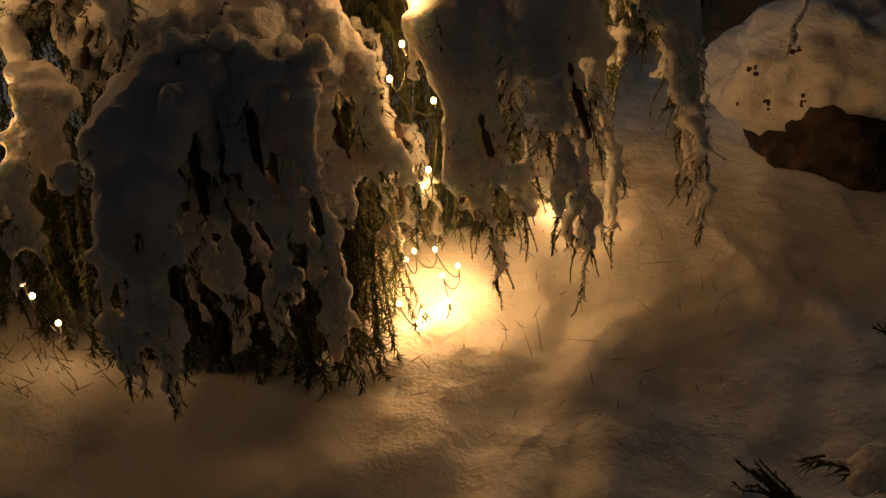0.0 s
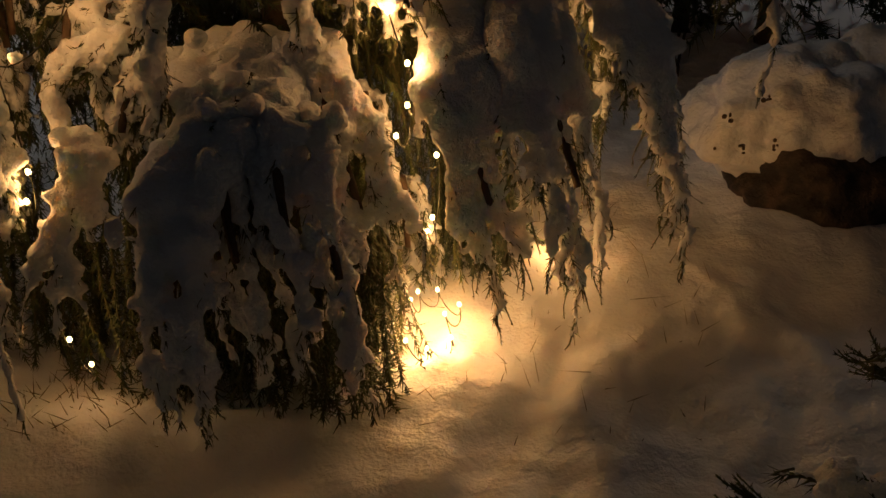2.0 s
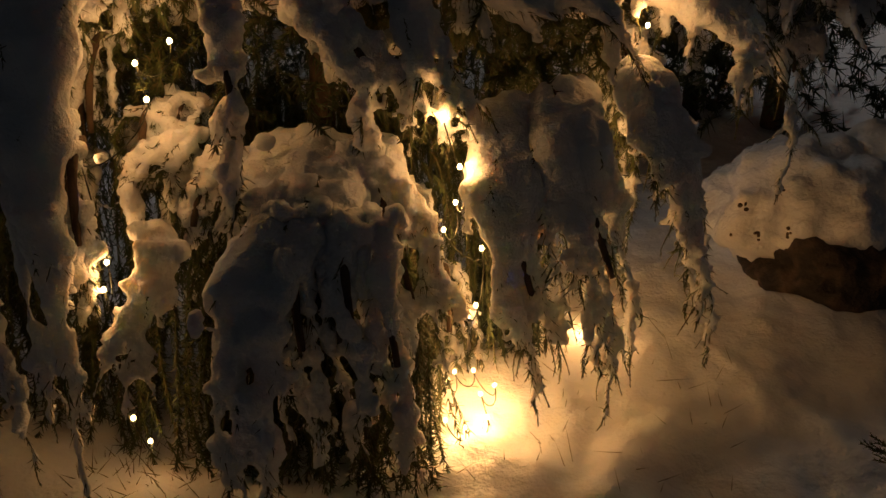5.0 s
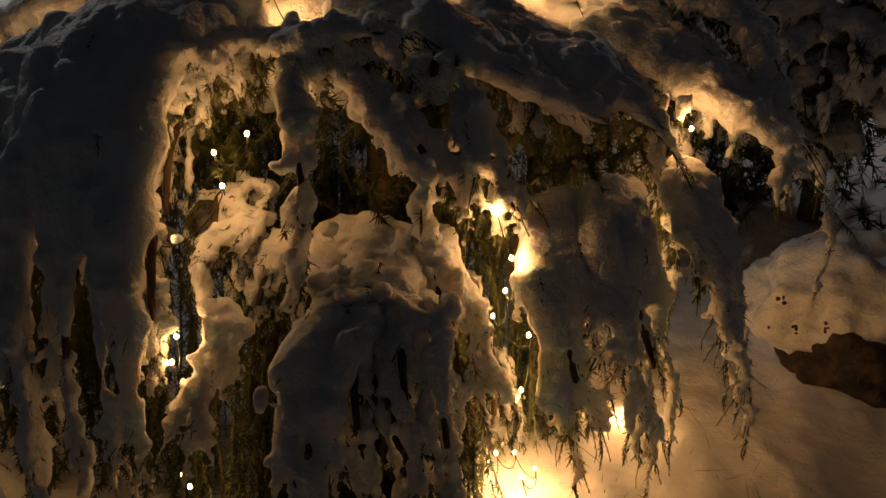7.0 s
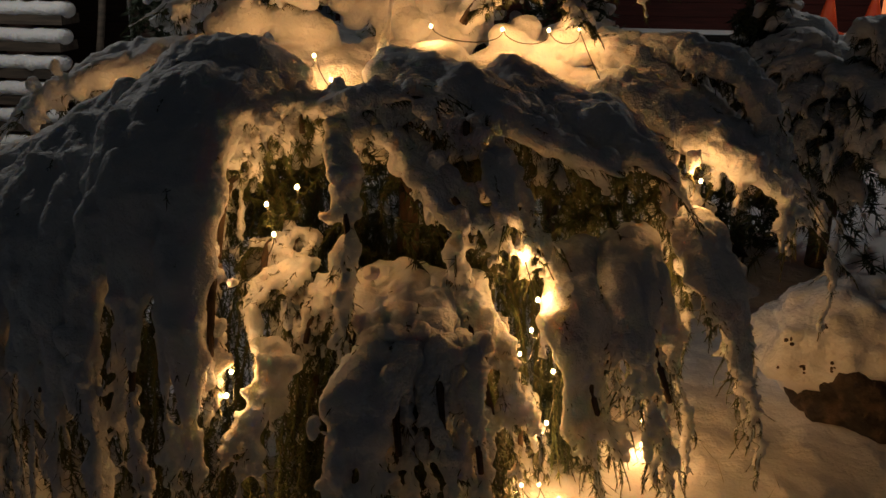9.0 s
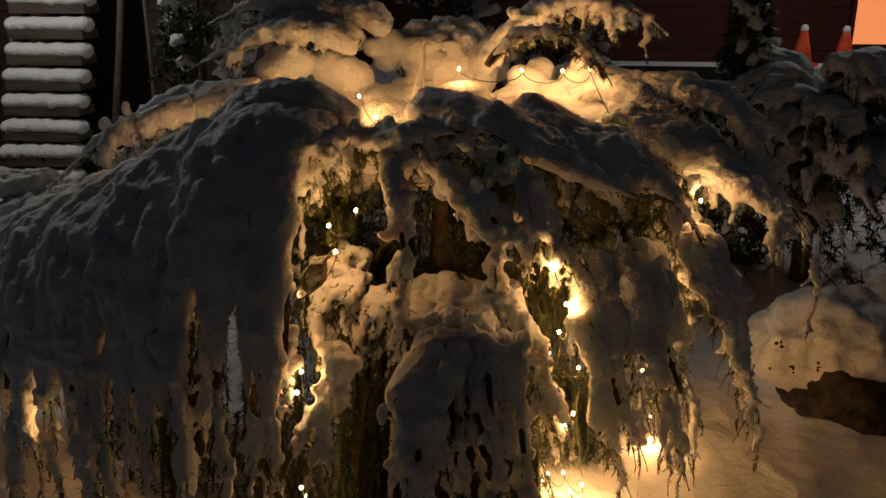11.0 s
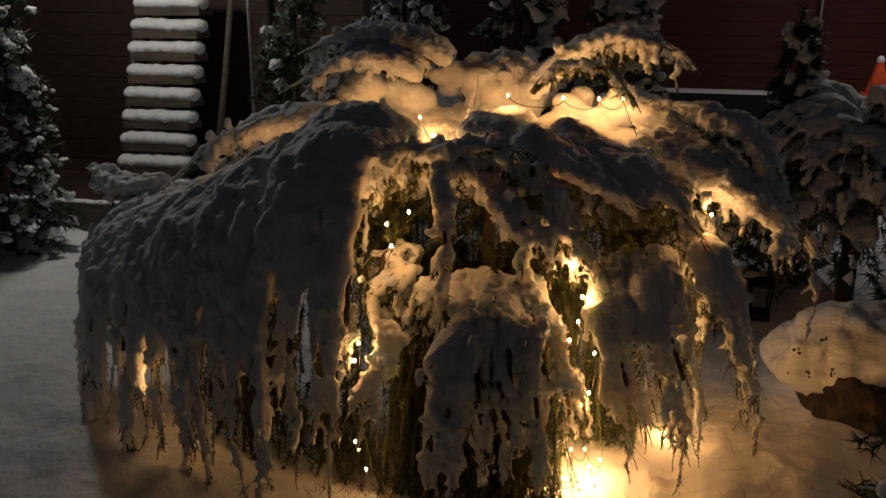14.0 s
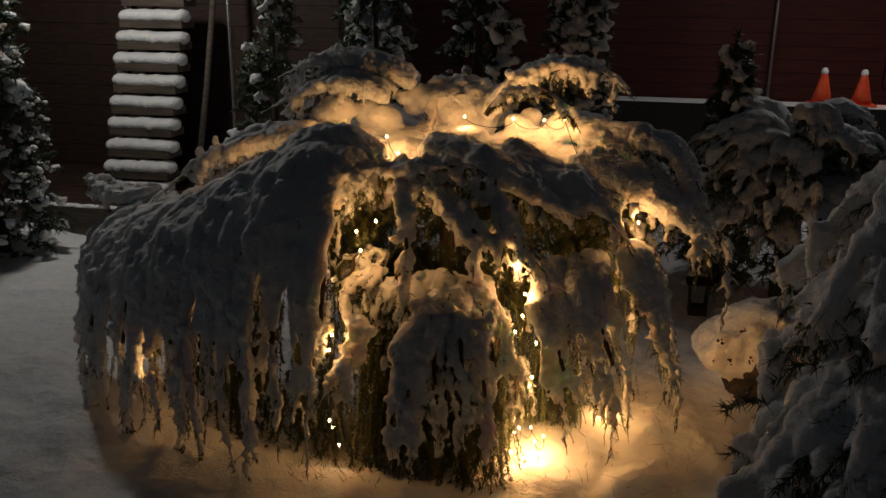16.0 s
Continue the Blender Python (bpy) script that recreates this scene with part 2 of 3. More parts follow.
def frond(a, b, c, d, n=6, w0=0.05, w1=0.2, r0=0.05, r1=0.02, fringe=10, hang=(0.08, 0.3), seed=1, voxel=0.0090, side=None, bare=0.035, owner=None, needles=3, leaf=0.024, mat=None, rough=0.022, floor=0.02, hold=0.3, short=0.66, wood_r=0.014):
    """One arching branch: wood, hanging foliage and the snow that lies on it."""
    rng = np.random.default_rng(seed)
    N = 40
    spine = bezier(a, b, c, d, N)
    u = np.linspace(0, 1, N)
    if side is None:
        h = np.array(d, float) - np.array(a, float)
        side = unit((h[1], -h[0], 0)) if np.hypot(h[0], h[1]) > 0.05 else np.array([1.0, 0, 0])
    side = np.asarray(side, float)
    snow, wood, green = Shape(), Shape(), Shape()
    wood.tube(spine[:28] - np.array([0, 0, 0.5 * r0]), wood_r * (1 - 0.8 * u[:28]) + 0.002, 6)
    ends = []
    for i in range(n):
        k = (2 * i / (n - 1) - 1) if n > 1 else 0.0
        k += rng.normal(0, 0.10)
        reach = rng.uniform(short, 1.0) if n > 2 else 1.0
        m = max(12, int(N * reach))
        off = (w0 + (w1 - w0) * u[:m] ** 1.2) * k
        drop = -0.35 * np.abs(off) * (1 - u[:m])
        pts = spine[:m] + off[:, None] * side + np.stack([wobble(rng, m, 5, 0.010), wobble(rng, m, 5, 0.010), drop], 1)
        pts[:, 2] = np.maximum(pts[:, 2], floor)
        fall = np.clip((u[:m] - hold) / 0.42, 0, 1)
        rad = (r0 + (r1 - r0) * fall * fall * (3 - 2 * fall)) * np.clip(1 + wobble(rng, m, 1.3, 0.34) * (0.25 + u[:m]), 0.45, 1.5)
        rad[-5:] *= np.array([0.9, 0.8, 0.65, 0.45, 0.25])
        rad[:2] *= np.array([0.6, 0.85])
        rad *= np.clip((m - np.arange(m)) / 12.0, 0.35, 1.0)
        rad = np.maximum(rad, 0.0068)
        snow.tube(pts, rad, 8)
        for j in range(int(0.1 * m), m - 6):
            if rad[j] < 0.036 and rng.random() < 0.6:
                snow.blob(pts[j] + rng.normal(0, 0.7, 3) * rad[j], np.maximum(rad[j] * rng.uniform(0.5, 1.0, 3), 0.010))
        ends.append((pts, rad))
    main = len(ends)
    for j in range(fringe):
        pts, rad = ends[rng.integers(main)]
        i = rng.integers(int(0.25 * len(pts)), len(pts) - 2)
        ln = rng.uniform(*hang) * (0.6 + 0.5 * i / len(pts))
        m = 15
        s = np.linspace(0, 1, m)
        out = unit(pts[min(i + 2, len(pts) - 1)] - pts[i]) * 0.35 + side * rng.normal(0, 0.22)
        start = pts[i] + side * rng.normal(0, 0.7 * rad[i])
        run = start + ln * (s[:, None] * np.array([0, 0, -1.0]) + (s * (1 - 0.5 * s))[:, None] * out)
        run[:, 2] = np.maximum(run[:, 2], floor)
        run[:, 0] += wobble(rng, m, 3, 0.008)
        rr = (r1 * rng.uniform(0.55, 1.0) * (1 - 0.5 * s) + 0.003) * np.clip(1 + wobble(rng, m, 1.3, 0.42), 0.3, 1.9)
        rr *= np.clip((m - np.arange(m)) / 6.0, 0.3, 1.0)
        rr = np.maximum(rr, 0.0062)
        snow.tube(run, rr, 7)
        for j2 in range(2, m - 6, 2):
            if rng.random() < 0.6:
                snow.blob(run[j2] + rng.normal(0, 0.6, 3) * rr[j2], np.maximum(rr[j2] * rng.uniform(0.7, 1.3, 3), 0.009))
        # short side shoots, each with its own crust
        for j2 in range(2, m - 2):
            if rng.random() < 0.32:
                way = unit(np.array([rng.normal(0, 0.7), rng.normal(0, 0.7), -1.0]))
                reach = rng.uniform(0.02, 0.05) * (1.1 - 0.5 * j2 / m)
                twig = run[j2] + way * np.linspace(0, reach + rr[j2], 4)[:, None]
                snow.tube(twig, [0.0085, 0.0085, 0.0075, 0.005], 5)
                green.tube(twig + way * 0.012, [0.0014, 0.0013, 0.0012, 0.0008], 3)
                sprigs(green, rng, twig[2:] + way * 0.008, 0.012, 4, 0.0014, 0.3, 0.4)
        ends.append((run, rr))
    for q, (pts, rad) in enumerate(ends):
        under = np.asarray(pts) - np.array([0, 0, 1.0]) * np.asarray(rad)[:, None] * 0.9
        lo = int((0.06 if q < main else 0.1) * len(under))
        sprigs(green, rng, under[lo:], leaf + 0.4 * float(rad.mean()), 2 * needles if q < main else needles + 2, 0.0018 if leaf < 0.05 else 0.0028)
        tip = np.asarray(pts[-1])
        way = unit(np.asarray(pts[-1]) - np.asarray(pts[-4]) + np.array([0, 0, -0.02]))
        ln = bare * rng.uniform(0.3, 1.5)
        twig = tip + way * np.linspace(-0.03, ln, 5)[:, None]
        twig[:, 0] += wobble(rng, 5, 2, 0.004)
        twig[:, 2] = np.maximum(twig[:, 2], floor * 0.5)
        green.tube(twig, np.linspace(0.003, 0.001, 5), 3)
        if leaf < 0.05:
            sprigs(green, rng, twig, 0.011, 9, 0.0014, 0.3, 0.35)
    for pts, rad in ends[:main]:
        for j in rng.integers(3, len(pts) - 4, 2):
            q = pts[j] + unit(np.array([rng.normal(0, 0.6), -0.5 + rng.normal(0, 0.5), 0.7])) * rad[j] * 0.95
            d = unit(pts[j + 2] - pts[j]) * 0.05
            sprigs(green, rng, [q, q + 0.5 * d, q + d], 0.018, 6, 0.0016, 0.1, 0.5)
    owner = owner or bush
    br = part("branch", wood, BARK, owner)
    fuse(part("snow_load", snow, SNOW, br, "thick clinging snow"), voxel, rough)
    part("foliage", green, mat or NEEDLES, br, "drooping dark green needle sprays")
    return br


# trunk and limbs
sh = Shape()
sh.tube(bezier((-0.55, 2.5, -0.05), (-0.6, 2.4, 0.5), (-0.5, 2.5, 0.9), (-0.57, 2.3, 1.35), 14), np.linspace(0.06, 0.02, 14), 9)
part("trunk", sh, BARK, bush)

# the big blanket that hangs to the ground
frond((-1.01, 2.05, 1.35), (-1.12, 1.52, 1.38), (-1.05, 1.38, 0.73), (-1.10, 1.36, 0.07), n=8, w0=0.14, w1=0.2, r0=0.060, r1=0.018, fringe=38, hang=(0.08, 0.36), seed=11, hold=0.32, short=0.7, rough=0.013, bare=0.05)
frond((-1.21, 2.00, 1.29), (-1.54, 1.70, 1.12), (-1.26, 1.34, 0.75), (-1.39, 1.42, 0.06), n=8, w0=0.14, w1=0.19, r0=0.058, r1=0.018, fringe=38, hang=(0.08, 0.36), seed=12, hold=0.32, short=0.7, rough=0.013)
frond((-1.39, 2.05, 1.19), (-1.85, 1.70, 0.95), (-1.55, 1.49, 0.66), (-1.61, 1.53, 0.06), n=8, w0=0.14, w1=0.15, r0=0.056, r1=0.018, fringe=38, hang=(0.08, 0.36), seed=13, hold=0.32, short=0.7, rough=0.013)
frond((-1.64, 2.20, 1.08), (-2.08, 1.75, 0.94), (-1.87, 1.70, 0.48), (-2.04, 1.70, 0.06), n=8, w0=0.14, w1=0.17, r0=0.056, r1=0.018, fringe=38, hang=(0.08, 0.36), seed=51, hold=0.32, short=0.7, rough=0.013)
frond((-1.89, 2.40, 0.96), (-2.48, 2.12, 0.81), (-2.18, 1.92, 0.48), (-2.31, 1.88, 0.04), n=7, w0=0.14, w1=0.16, r0=0.05, r1=0.018, fringe=38, hang=(0.08, 0.36), seed=52, hold=0.32, short=0.7, rough=0.013)
frond((-2.14, 2.70, 0.91), (-2.60, 2.47, 0.78), (-2.53, 2.33, 0.61), (-2.52, 2.25, 0.15), n=7, w0=0.14, w1=0.19, r0=0.05, r1=0.018, fringe=38, hang=(0.08, 0.36), seed=15, hold=0.32, short=0.7, rough=0.013)
frond((-2.30, 2.70, 0.95), (-2.62, 2.73, 0.81), (-2.68, 2.84, 1.02), (-2.87, 2.80, 0.96), n=3, w0=0.05, w1=0.07, r0=0.04, r1=0.022, fringe=12, hang=(0.05, 0.12), seed=48)
frond((-0.80, 2.12, 1.28), (-1.03, 2.14, 1.53), (-1.19, 1.93, 1.29), (-1.52, 1.88, 1.15), n=4, w0=0.06, w1=0.07, r0=0.062, r1=0.05, fringe=10, hang=(0.05, 0.14), seed=14, rough=0.008)
frond((-0.81, 1.98, 1.27), (-0.85, 1.85, 1.27), (-0.95, 1.83, 1.33), (-1.01, 1.76, 1.15), n=4, w0=0.03, w1=0.06, r0=0.030, r1=0.018, fringe=26, hang=(0.06, 0.20), seed=53, needles=6)
# centre: a level arm, three hanging columns, the shelf and its sheaf
frond((-0.80, 2.06, 1.28), (-0.61, 1.73, 1.24), (-0.46, 1.95, 1.47), (-0.16, 1.80, 1.20), n=3, w0=0.03, w1=0.05, r0=0.036, r1=0.024, fringe=12, hang=(0.05, 0.12), seed=16)
frond((-0.65, 1.97, 1.27), (-0.59, 1.59, 1.21), (-0.54, 1.67, 1.07), (-0.55, 1.52, 0.76), n=2, w0=0.022, w1=0.012, r0=0.034, r1=0.018, fringe=5, hang=(0.05, 0.14), seed=17, bare=0.03)
frond((-0.52, 1.93, 1.26), (-0.40, 1.74, 1.13), (-0.21, 1.78, 1.12), (-0.23, 1.66, 0.81), n=3, w0=0.025, w1=0.045, r0=0.030, r1=0.022, fringe=10, hang=(0.07, 0.20), seed=18)
frond((-0.26, 1.97, 1.23), (-0.14, 1.75, 1.13), (-0.17, 1.77, 1.01), (-0.03, 1.73, 0.90), n=3, w0=0.02, w1=0.07, r0=0.026, r1=0.012, fringe=12, hang=(0.06, 0.18), seed=19, bare=0.05)
frond((-0.43, 1.90, 0.83), (-0.44, 1.75, 0.82), (-0.40, 1.61, 0.81), (-0.41, 1.44, 0.75), n=6, w0=0.11, w1=0.08, r0=0.045, r1=0.034, fringe=4, hang=(0.05, 0.1), seed=23, hold=0.8, short=0.9, rough=0.008)
frond((-0.42, 1.54, 0.77), (-0.46, 1.33, 0.82), (-0.51, 1.26, 0.53), (-0.48, 1.21, 0.16), n=3, w0=0.055, w1=0.045, r0=0.042, r1=0.023, fringe=9, hang=(0.08, 0.2), seed=20, hold=0.4, short=0.8)
rng = np.random.default_rng(24)
for i in range(8):
    # the fingers of the sheaf hang apart
    x = -0.48 + 0.035 * i + rng.normal(0, 0.006)
    y, low = 1.44 - 0.02 * (i % 3), rng.uniform(0.16, 0.40)
    frond((x + 0.02, y + 0.14, 0.77), (x, y, 0.85), (x + 0.02, y - 0.05, 0.60), (x + 0.05 + 0.006 * i, y - 0.04, low), n=1, r0=0.027, r1=0.017, fringe=5, hang=(0.05, 0.15), seed=240 + i, hold=0.10, bare=0.03)
for i in range(7):
    # strands along the open edge of the blanket
    x, y, top = -1.0 + 0.02 * i + rng.normal(0, 0.02), 1.60 - 0.015 * i, rng.uniform(0.85, 1.12)
    frond((x - 0.03, y + 0.12, top), (x, y, top + 0.05), (x, y - 0.03, top - 0.15), (x + rng.normal(0, 0.02), y - 0.03, top - rng.uniform(0.3, 0.5)), n=1, r0=0.022, r1=0.013, fringe=5, hang=(0.05, 0.14), seed=260 + i, hold=0.10, needles=6)
for i in range(10):
    # short sprays under the level arm and the ridges
    x = -1.0 + 0.10 * i + rng.normal(0, 0.02)
    y, top = 1.93 + rng.uniform(-0.05, 0.08) + 0.10 * max(0.0, x), 1.26 - 0.36 * max(0.0, x) ** 0.8
    frond((x, y + 0.10, top), (x, y, top + 0.04), (x, y - 0.03, top - 0.03), (x + rng.normal(0, 0.03), y - 0.04, top - rng.uniform(0.10, 0.22)), n=3, w0=0.03, w1=0.05, r0=0.016, r1=0.010, fringe=10, hang=(0.04, 0.12), seed=280 + i, hold=0.10, needles=10, side=(1, 0, 0), leaf=0.03, short=0.5)
frond((-0.29, 1.74, 0.89), (-0.24, 1.59, 0.73), (-0.16, 1.62, 0.59), (-0.15, 1.60, 0.29), n=7, w0=0.05, w1=0.15, r0=0.018, r1=0.013, fringe=26, hang=(0.06, 0.18), seed=21, side=(1, 0.3, 0), needles=7, short=0.7, hold=0.05)
frond((-0.73, 1.87, 0.85), (-0.80, 1.70, 0.84), (-0.88, 1.67, 0.80), (-0.88, 1.62, 0.62), n=4, w0=0.04, w1=0.07, r0=0.02, r1=0.011, fringe=14, hang=(0.06, 0.16), seed=25, needles=8, short=0.5)
frond((-0.65, 1.82, 0.82), (-0.69, 1.67, 0.77), (-0.67, 1.61, 0.77), (-0.70, 1.60, 0.56), n=4, w0=0.03, w1=0.06, r0=0.019, r1=0.011, fringe=14, hang=(0.06, 0.18), seed=26, needles=8, short=0.5)
frond((-0.77, 1.63, 0.69), (-0.73, 1.50, 0.66), (-0.86, 1.44, 0.44), (-0.91, 1.37, 0.28), n=3, w0=0.02, w1=0.035, r0=0.024, r1=0.018, fringe=8, hang=(0.08, 0.2), seed=22)
# the lobes beside the boulder
frond((0.03, 1.97, 0.90), (-0.01, 1.60, 0.84), (0.11, 1.71, 0.58), (0.20, 1.72, 0.10), n=5, w0=0.07, w1=0.075, r0=0.056, r1=0.013, fringe=26, hang=(0.08, 0.24), seed=31, hold=0.24, bare=0.07, short=0.72, rough=0.018)
frond((0.16, 2.02, 0.92), (0.16, 1.68, 0.89), (0.31, 1.82, 0.58), (0.39, 1.86, 0.20), n=5, w0=0.08, w1=0.1, r0=0.054, r1=0.013, fringe=26, hang=(0.08, 0.24), seed=32, hold=0.24, bare=0.07, short=0.72, rough=0.018)
frond((0.33, 2.12, 0.95), (0.43, 1.83, 0.94), (0.55, 2.04, 0.50), (0.64, 2.05, 0.26), n=5, w0=0.09, w1=0.1, r0=0.054, r1=0.013, fringe=26, hang=(0.08, 0.24), seed=33, hold=0.24, bare=0.07, short=0.72, rough=0.018)
frond((-0.60, 2.22, 1.35), (-0.27, 2.05, 1.37), (0.02, 1.92, 1.14), (0.26, 1.95, 1.09), n=5, w0=0.08, w1=0.075, r0=0.060, r1=0.042, fringe=12, hang=(0.05, 0.13), seed=34, rough=0.012)
frond((-0.26, 2.32, 1.36), (0.12, 2.12, 1.14), (0.20, 2.05, 1.32), (0.46, 2.00, 0.87), n=5, w0=0.07, w1=0.09, r0=0.058, r1=0.028, fringe=14, hang=(0.06, 0.16), seed=38, rough=0.012)
frond((0.09, 2.55, 1.29), (0.33, 2.41, 1.23), (0.70, 2.32, 1.09), (0.91, 2.16, 0.70), n=6, w0=0.12, w1=0.12, r0=0.056, r1=0.015, fringe=26, hang=(0.06, 0.22), seed=35, hold=0.4, bare=0.06)
frond((0.17, 2.72, 1.36), (0.47, 2.62, 1.43), (0.67, 2.52, 1.28), (0.70, 2.42, 1.05), n=4, w0=0.06, w1=0.07, r0=0.045, r1=0.020, fringe=24, hang=(0.05, 0.16), seed=36)
frond((-0.02, 2.75, 1.32), (0.17, 2.80, 1.55), (0.61, 2.55, 1.10), (0.59, 2.50, 1.01), n=5, w0=0.10, w1=0.12, r0=0.05, r1=0.024, fringe=24, hang=(0.06, 0.18), seed=37)
# crown
frond((-0.39, 2.80, 1.43), (-0.33, 2.88, 1.73), (0.25, 2.92, 1.86), (0.35, 2.76, 1.41), n=9, w0=0.12, w1=0.18, r0=0.032, r1=0.016, fringe=50, hang=(0.05, 0.16), seed=41)
frond((-0.38, 2.52, 1.46), (-0.29, 2.48, 1.63), (-0.04, 2.51, 1.64), (0.04, 2.50, 1.43), n=2, w0=0.01, w1=0.012, r0=0.013, r1=0.010, fringe=6, hang=(0.03, 0.06), seed=39, needles=12)
frond((-0.81, 2.82, 1.60), (-1.06, 2.90, 1.78), (-1.57, 2.94, 1.72), (-1.62, 2.78, 1.44), n=8, w0=0.12, w1=0.20, r0=0.042, r1=0.016, fringe=30, hang=(0.05, 0.18), seed=42)
frond((-0.90, 2.68, 1.54), (-1.16, 2.74, 1.73), (-1.45, 2.66, 1.45), (-1.76, 2.60, 1.34), n=6, w0=0.12, w1=0.15, r0=0.045, r1=0.022, fringe=24, hang=(0.05, 0.14), seed=43)
frond((-1.24, 2.45, 1.37), (-1.58, 2.45, 1.31), (-1.73, 2.35, 1.32), (-2.12, 2.30, 0.93), n=6, w0=0.11, w1=0.14, r0=0.055, r1=0.03, fringe=16, hang=(0.05, 0.14), seed=44, rough=0.01)
# back of the dome, seen from behind alone
frond((-0.55, 2.75, 1.34), (-0.55, 2.9, 1.66), (-0.6, 3.1, 1.66), (-0.6, 3.4, 1.0), n=7, w0=0.12, w1=0.28, r0=0.06, r1=0.025, fringe=20, seed=45)
frond((-0.9, 3.0, 1.30), (-1.2, 3.2, 1.5), (-1.5, 3.4, 1.3), (-1.7, 3.5, 0.5), n=7, w0=0.12, w1=0.25, r0=0.05, r1=0.025, fringe=14, seed=46, voxel=0.014)
frond((-0.2, 3.0, 1.30), (0.1, 3.2, 1.5), (0.4, 3.3, 1.3), (0.6, 3.3, 0.5), n=7, w0=0.12, w1=0.25, r0=0.05, r1=0.025, fringe=14, seed=47, voxel=0.014)
frond((-1.3, 2.8, 1.15), (-1.9, 2.9, 1.25), (-2.2, 3.0, 0.9), (-2.3, 3.0, 0.3), n=6, w0=0.1, w1=0.25, r0=0.05, r1=0.025, fringe=14, seed=49, voxel=0.014)
# the inner curtain: short snow-clotted twigs between the lamps
rng = np.random.default_rng(77)
for i in range(46):
    a = math.pi * (1.02 + 0.96 * (i + 0.5 * rng.random()) / 46)
    k = rng.uniform(0.74, 0.88)
    x, y = -0.6 + 1.28 * k * math.cos(a), 2.5 + 0.86 * k * math.sin(a)
    if -0.08 < x < 0.30:
        continue
    top = rng.uniform(0.75, 1.12) if not -0.76 < x < -0.06 else rng.uniform(0.3, 0.72)
    low = max(0.07, top - rng.uniform(0.35, 0.65))
    frond((x * 0.92 - 0.05, y + 0.16, top - 0.06), (x, y + 0.02, top + 0.08), (x, y - 0.02, top - 0.1), (x + rng.normal(0, 0.05), y, low), n=3, w0=0.03, w1=0.09, r0=0.017, r1=0.0095, hold=0.05,
          fringe=12, hang=(0.06, 0.2), seed=200 + i, needles=8, side=(1, 0, 0), leaf=0.03, short=0.45)
# the bed of snow that closes the crown, with its mounds
rng = np.random.default_rng(5)
sh = Shape()
for i in range(240):
    a, r = rng.uniform(0, 2 * math.pi), math.sqrt(rng.random())
    x, y = -0.55 + 1.0 * r * math.cos(a), 2.66 + 0.50 * r * math.sin(a)
    sh.blob((x, y, 1.32 - 0.26 * r * r + rng.normal(0, 0.02)), np.array([1.3, 1.3, 0.6]) * rng.uniform(0.06, 0.10))
for (x, y, z), w in (((-0.63, 2.78, 1.44), 0.11), ((-0.98, 2.66, 1.42), 0.13), ((-1.2, 2.58, 1.38), 0.12), ((-0.80, 2.82, 1.48), 0.10), ((-0.42, 2.84, 1.40), 0.10), ((-0.2, 2.74, 1.38), 0.10), ((0.02, 2.74, 1.37), 0.10), ((0.2, 2.72, 1.32), 0.10)):
    for k in range(7):
        sh.blob(np.array((x, y, z)) + rng.normal(0, 0.35 * w, 3), np.array([1.1, 1.0, 0.9]) * w * rng.uniform(0.45, 0.75))
fuse(part("crown_snow", sh, SNOW, bush, "deep pillow of snow over the crown"), 0.012, 0.008, 0.02)
sh = Shape()
for i in range(380):
    a, r = rng.uniform(0, 2 * math.pi), math.sqrt(rng.random())
    x, y, z = -0.5 + 0.95 * r * math.cos(a), 2.5 + 0.68 * r * math.sin(a), 1.22 - 0.24 * r * r
    run = bezier((x, y, z), (x, y, z), (x + rng.normal(0, 0.06), y + rng.normal(0, 0.06), z - 0.05), (x + rng.normal(0, 0.1), y + rng.normal(0, 0.1), z - rng.uniform(0.06, 0.2)), 8)
    sprigs(sh, rng, run, 0.04, 16, 0.0026, 0.3, 0.8)
tagged(part("crown_foliage", sh, NEEDLES, bush, "matted green-brown twigs under the crown snow"), kind="stuff")
# the leader that sticks out of the snow
sh = Shape()
sh.tube(bezier((-0.635, 2.36, 1.26), (-0.635, 2.36, 1.36), (-0.60, 2.38, 1.42), (-0.595, 2.38, 1.55), 8), np.array([0.026, 0.03, 0.024, 0.02, 0.018, 0.013, 0.009, 0.005]), 7)
fuse(part("leader", sh, SNOW, bush, "snow-crusted upright leader shoot"), 0.006, 0.012, 0.01)

# bare twigs in the hollow
rng = np.random.default_rng(9)
sh = Shape()
for i in range(620):
    a, r = rng.uniform(0, 2 * math.pi), rng.uniform(0.1, 0.74)
    x, y = -0.6 + 1.4 * r * math.cos(a), 2.55 + 0.95 * r * math.sin(a)
    top = 1.22 - 0.5 * r * r * rng.uniform(0.6, 1.3)
    ln = rng.uniform(0.4, 1.1)
    if -0.9 < x < 0.0 and y < 2.85:
        top = min(top, 0.7)
    run = bezier((x * 0.9 - 0.06, y * 0.93 + 0.17, top), (x, y, top), (x, y, top - 0.3 * ln), (x + rng.normal(0, 0.05), y + rng.normal(0, 0.05), max(0.03, top - ln)), 16)
    sprigs(sh, rng, run, 0.036, 10, 0.0022)
tagged(part("inner_foliage", sh, NEEDLES, bush, "bare brown-green twigs inside the dome"), kind="stuff")

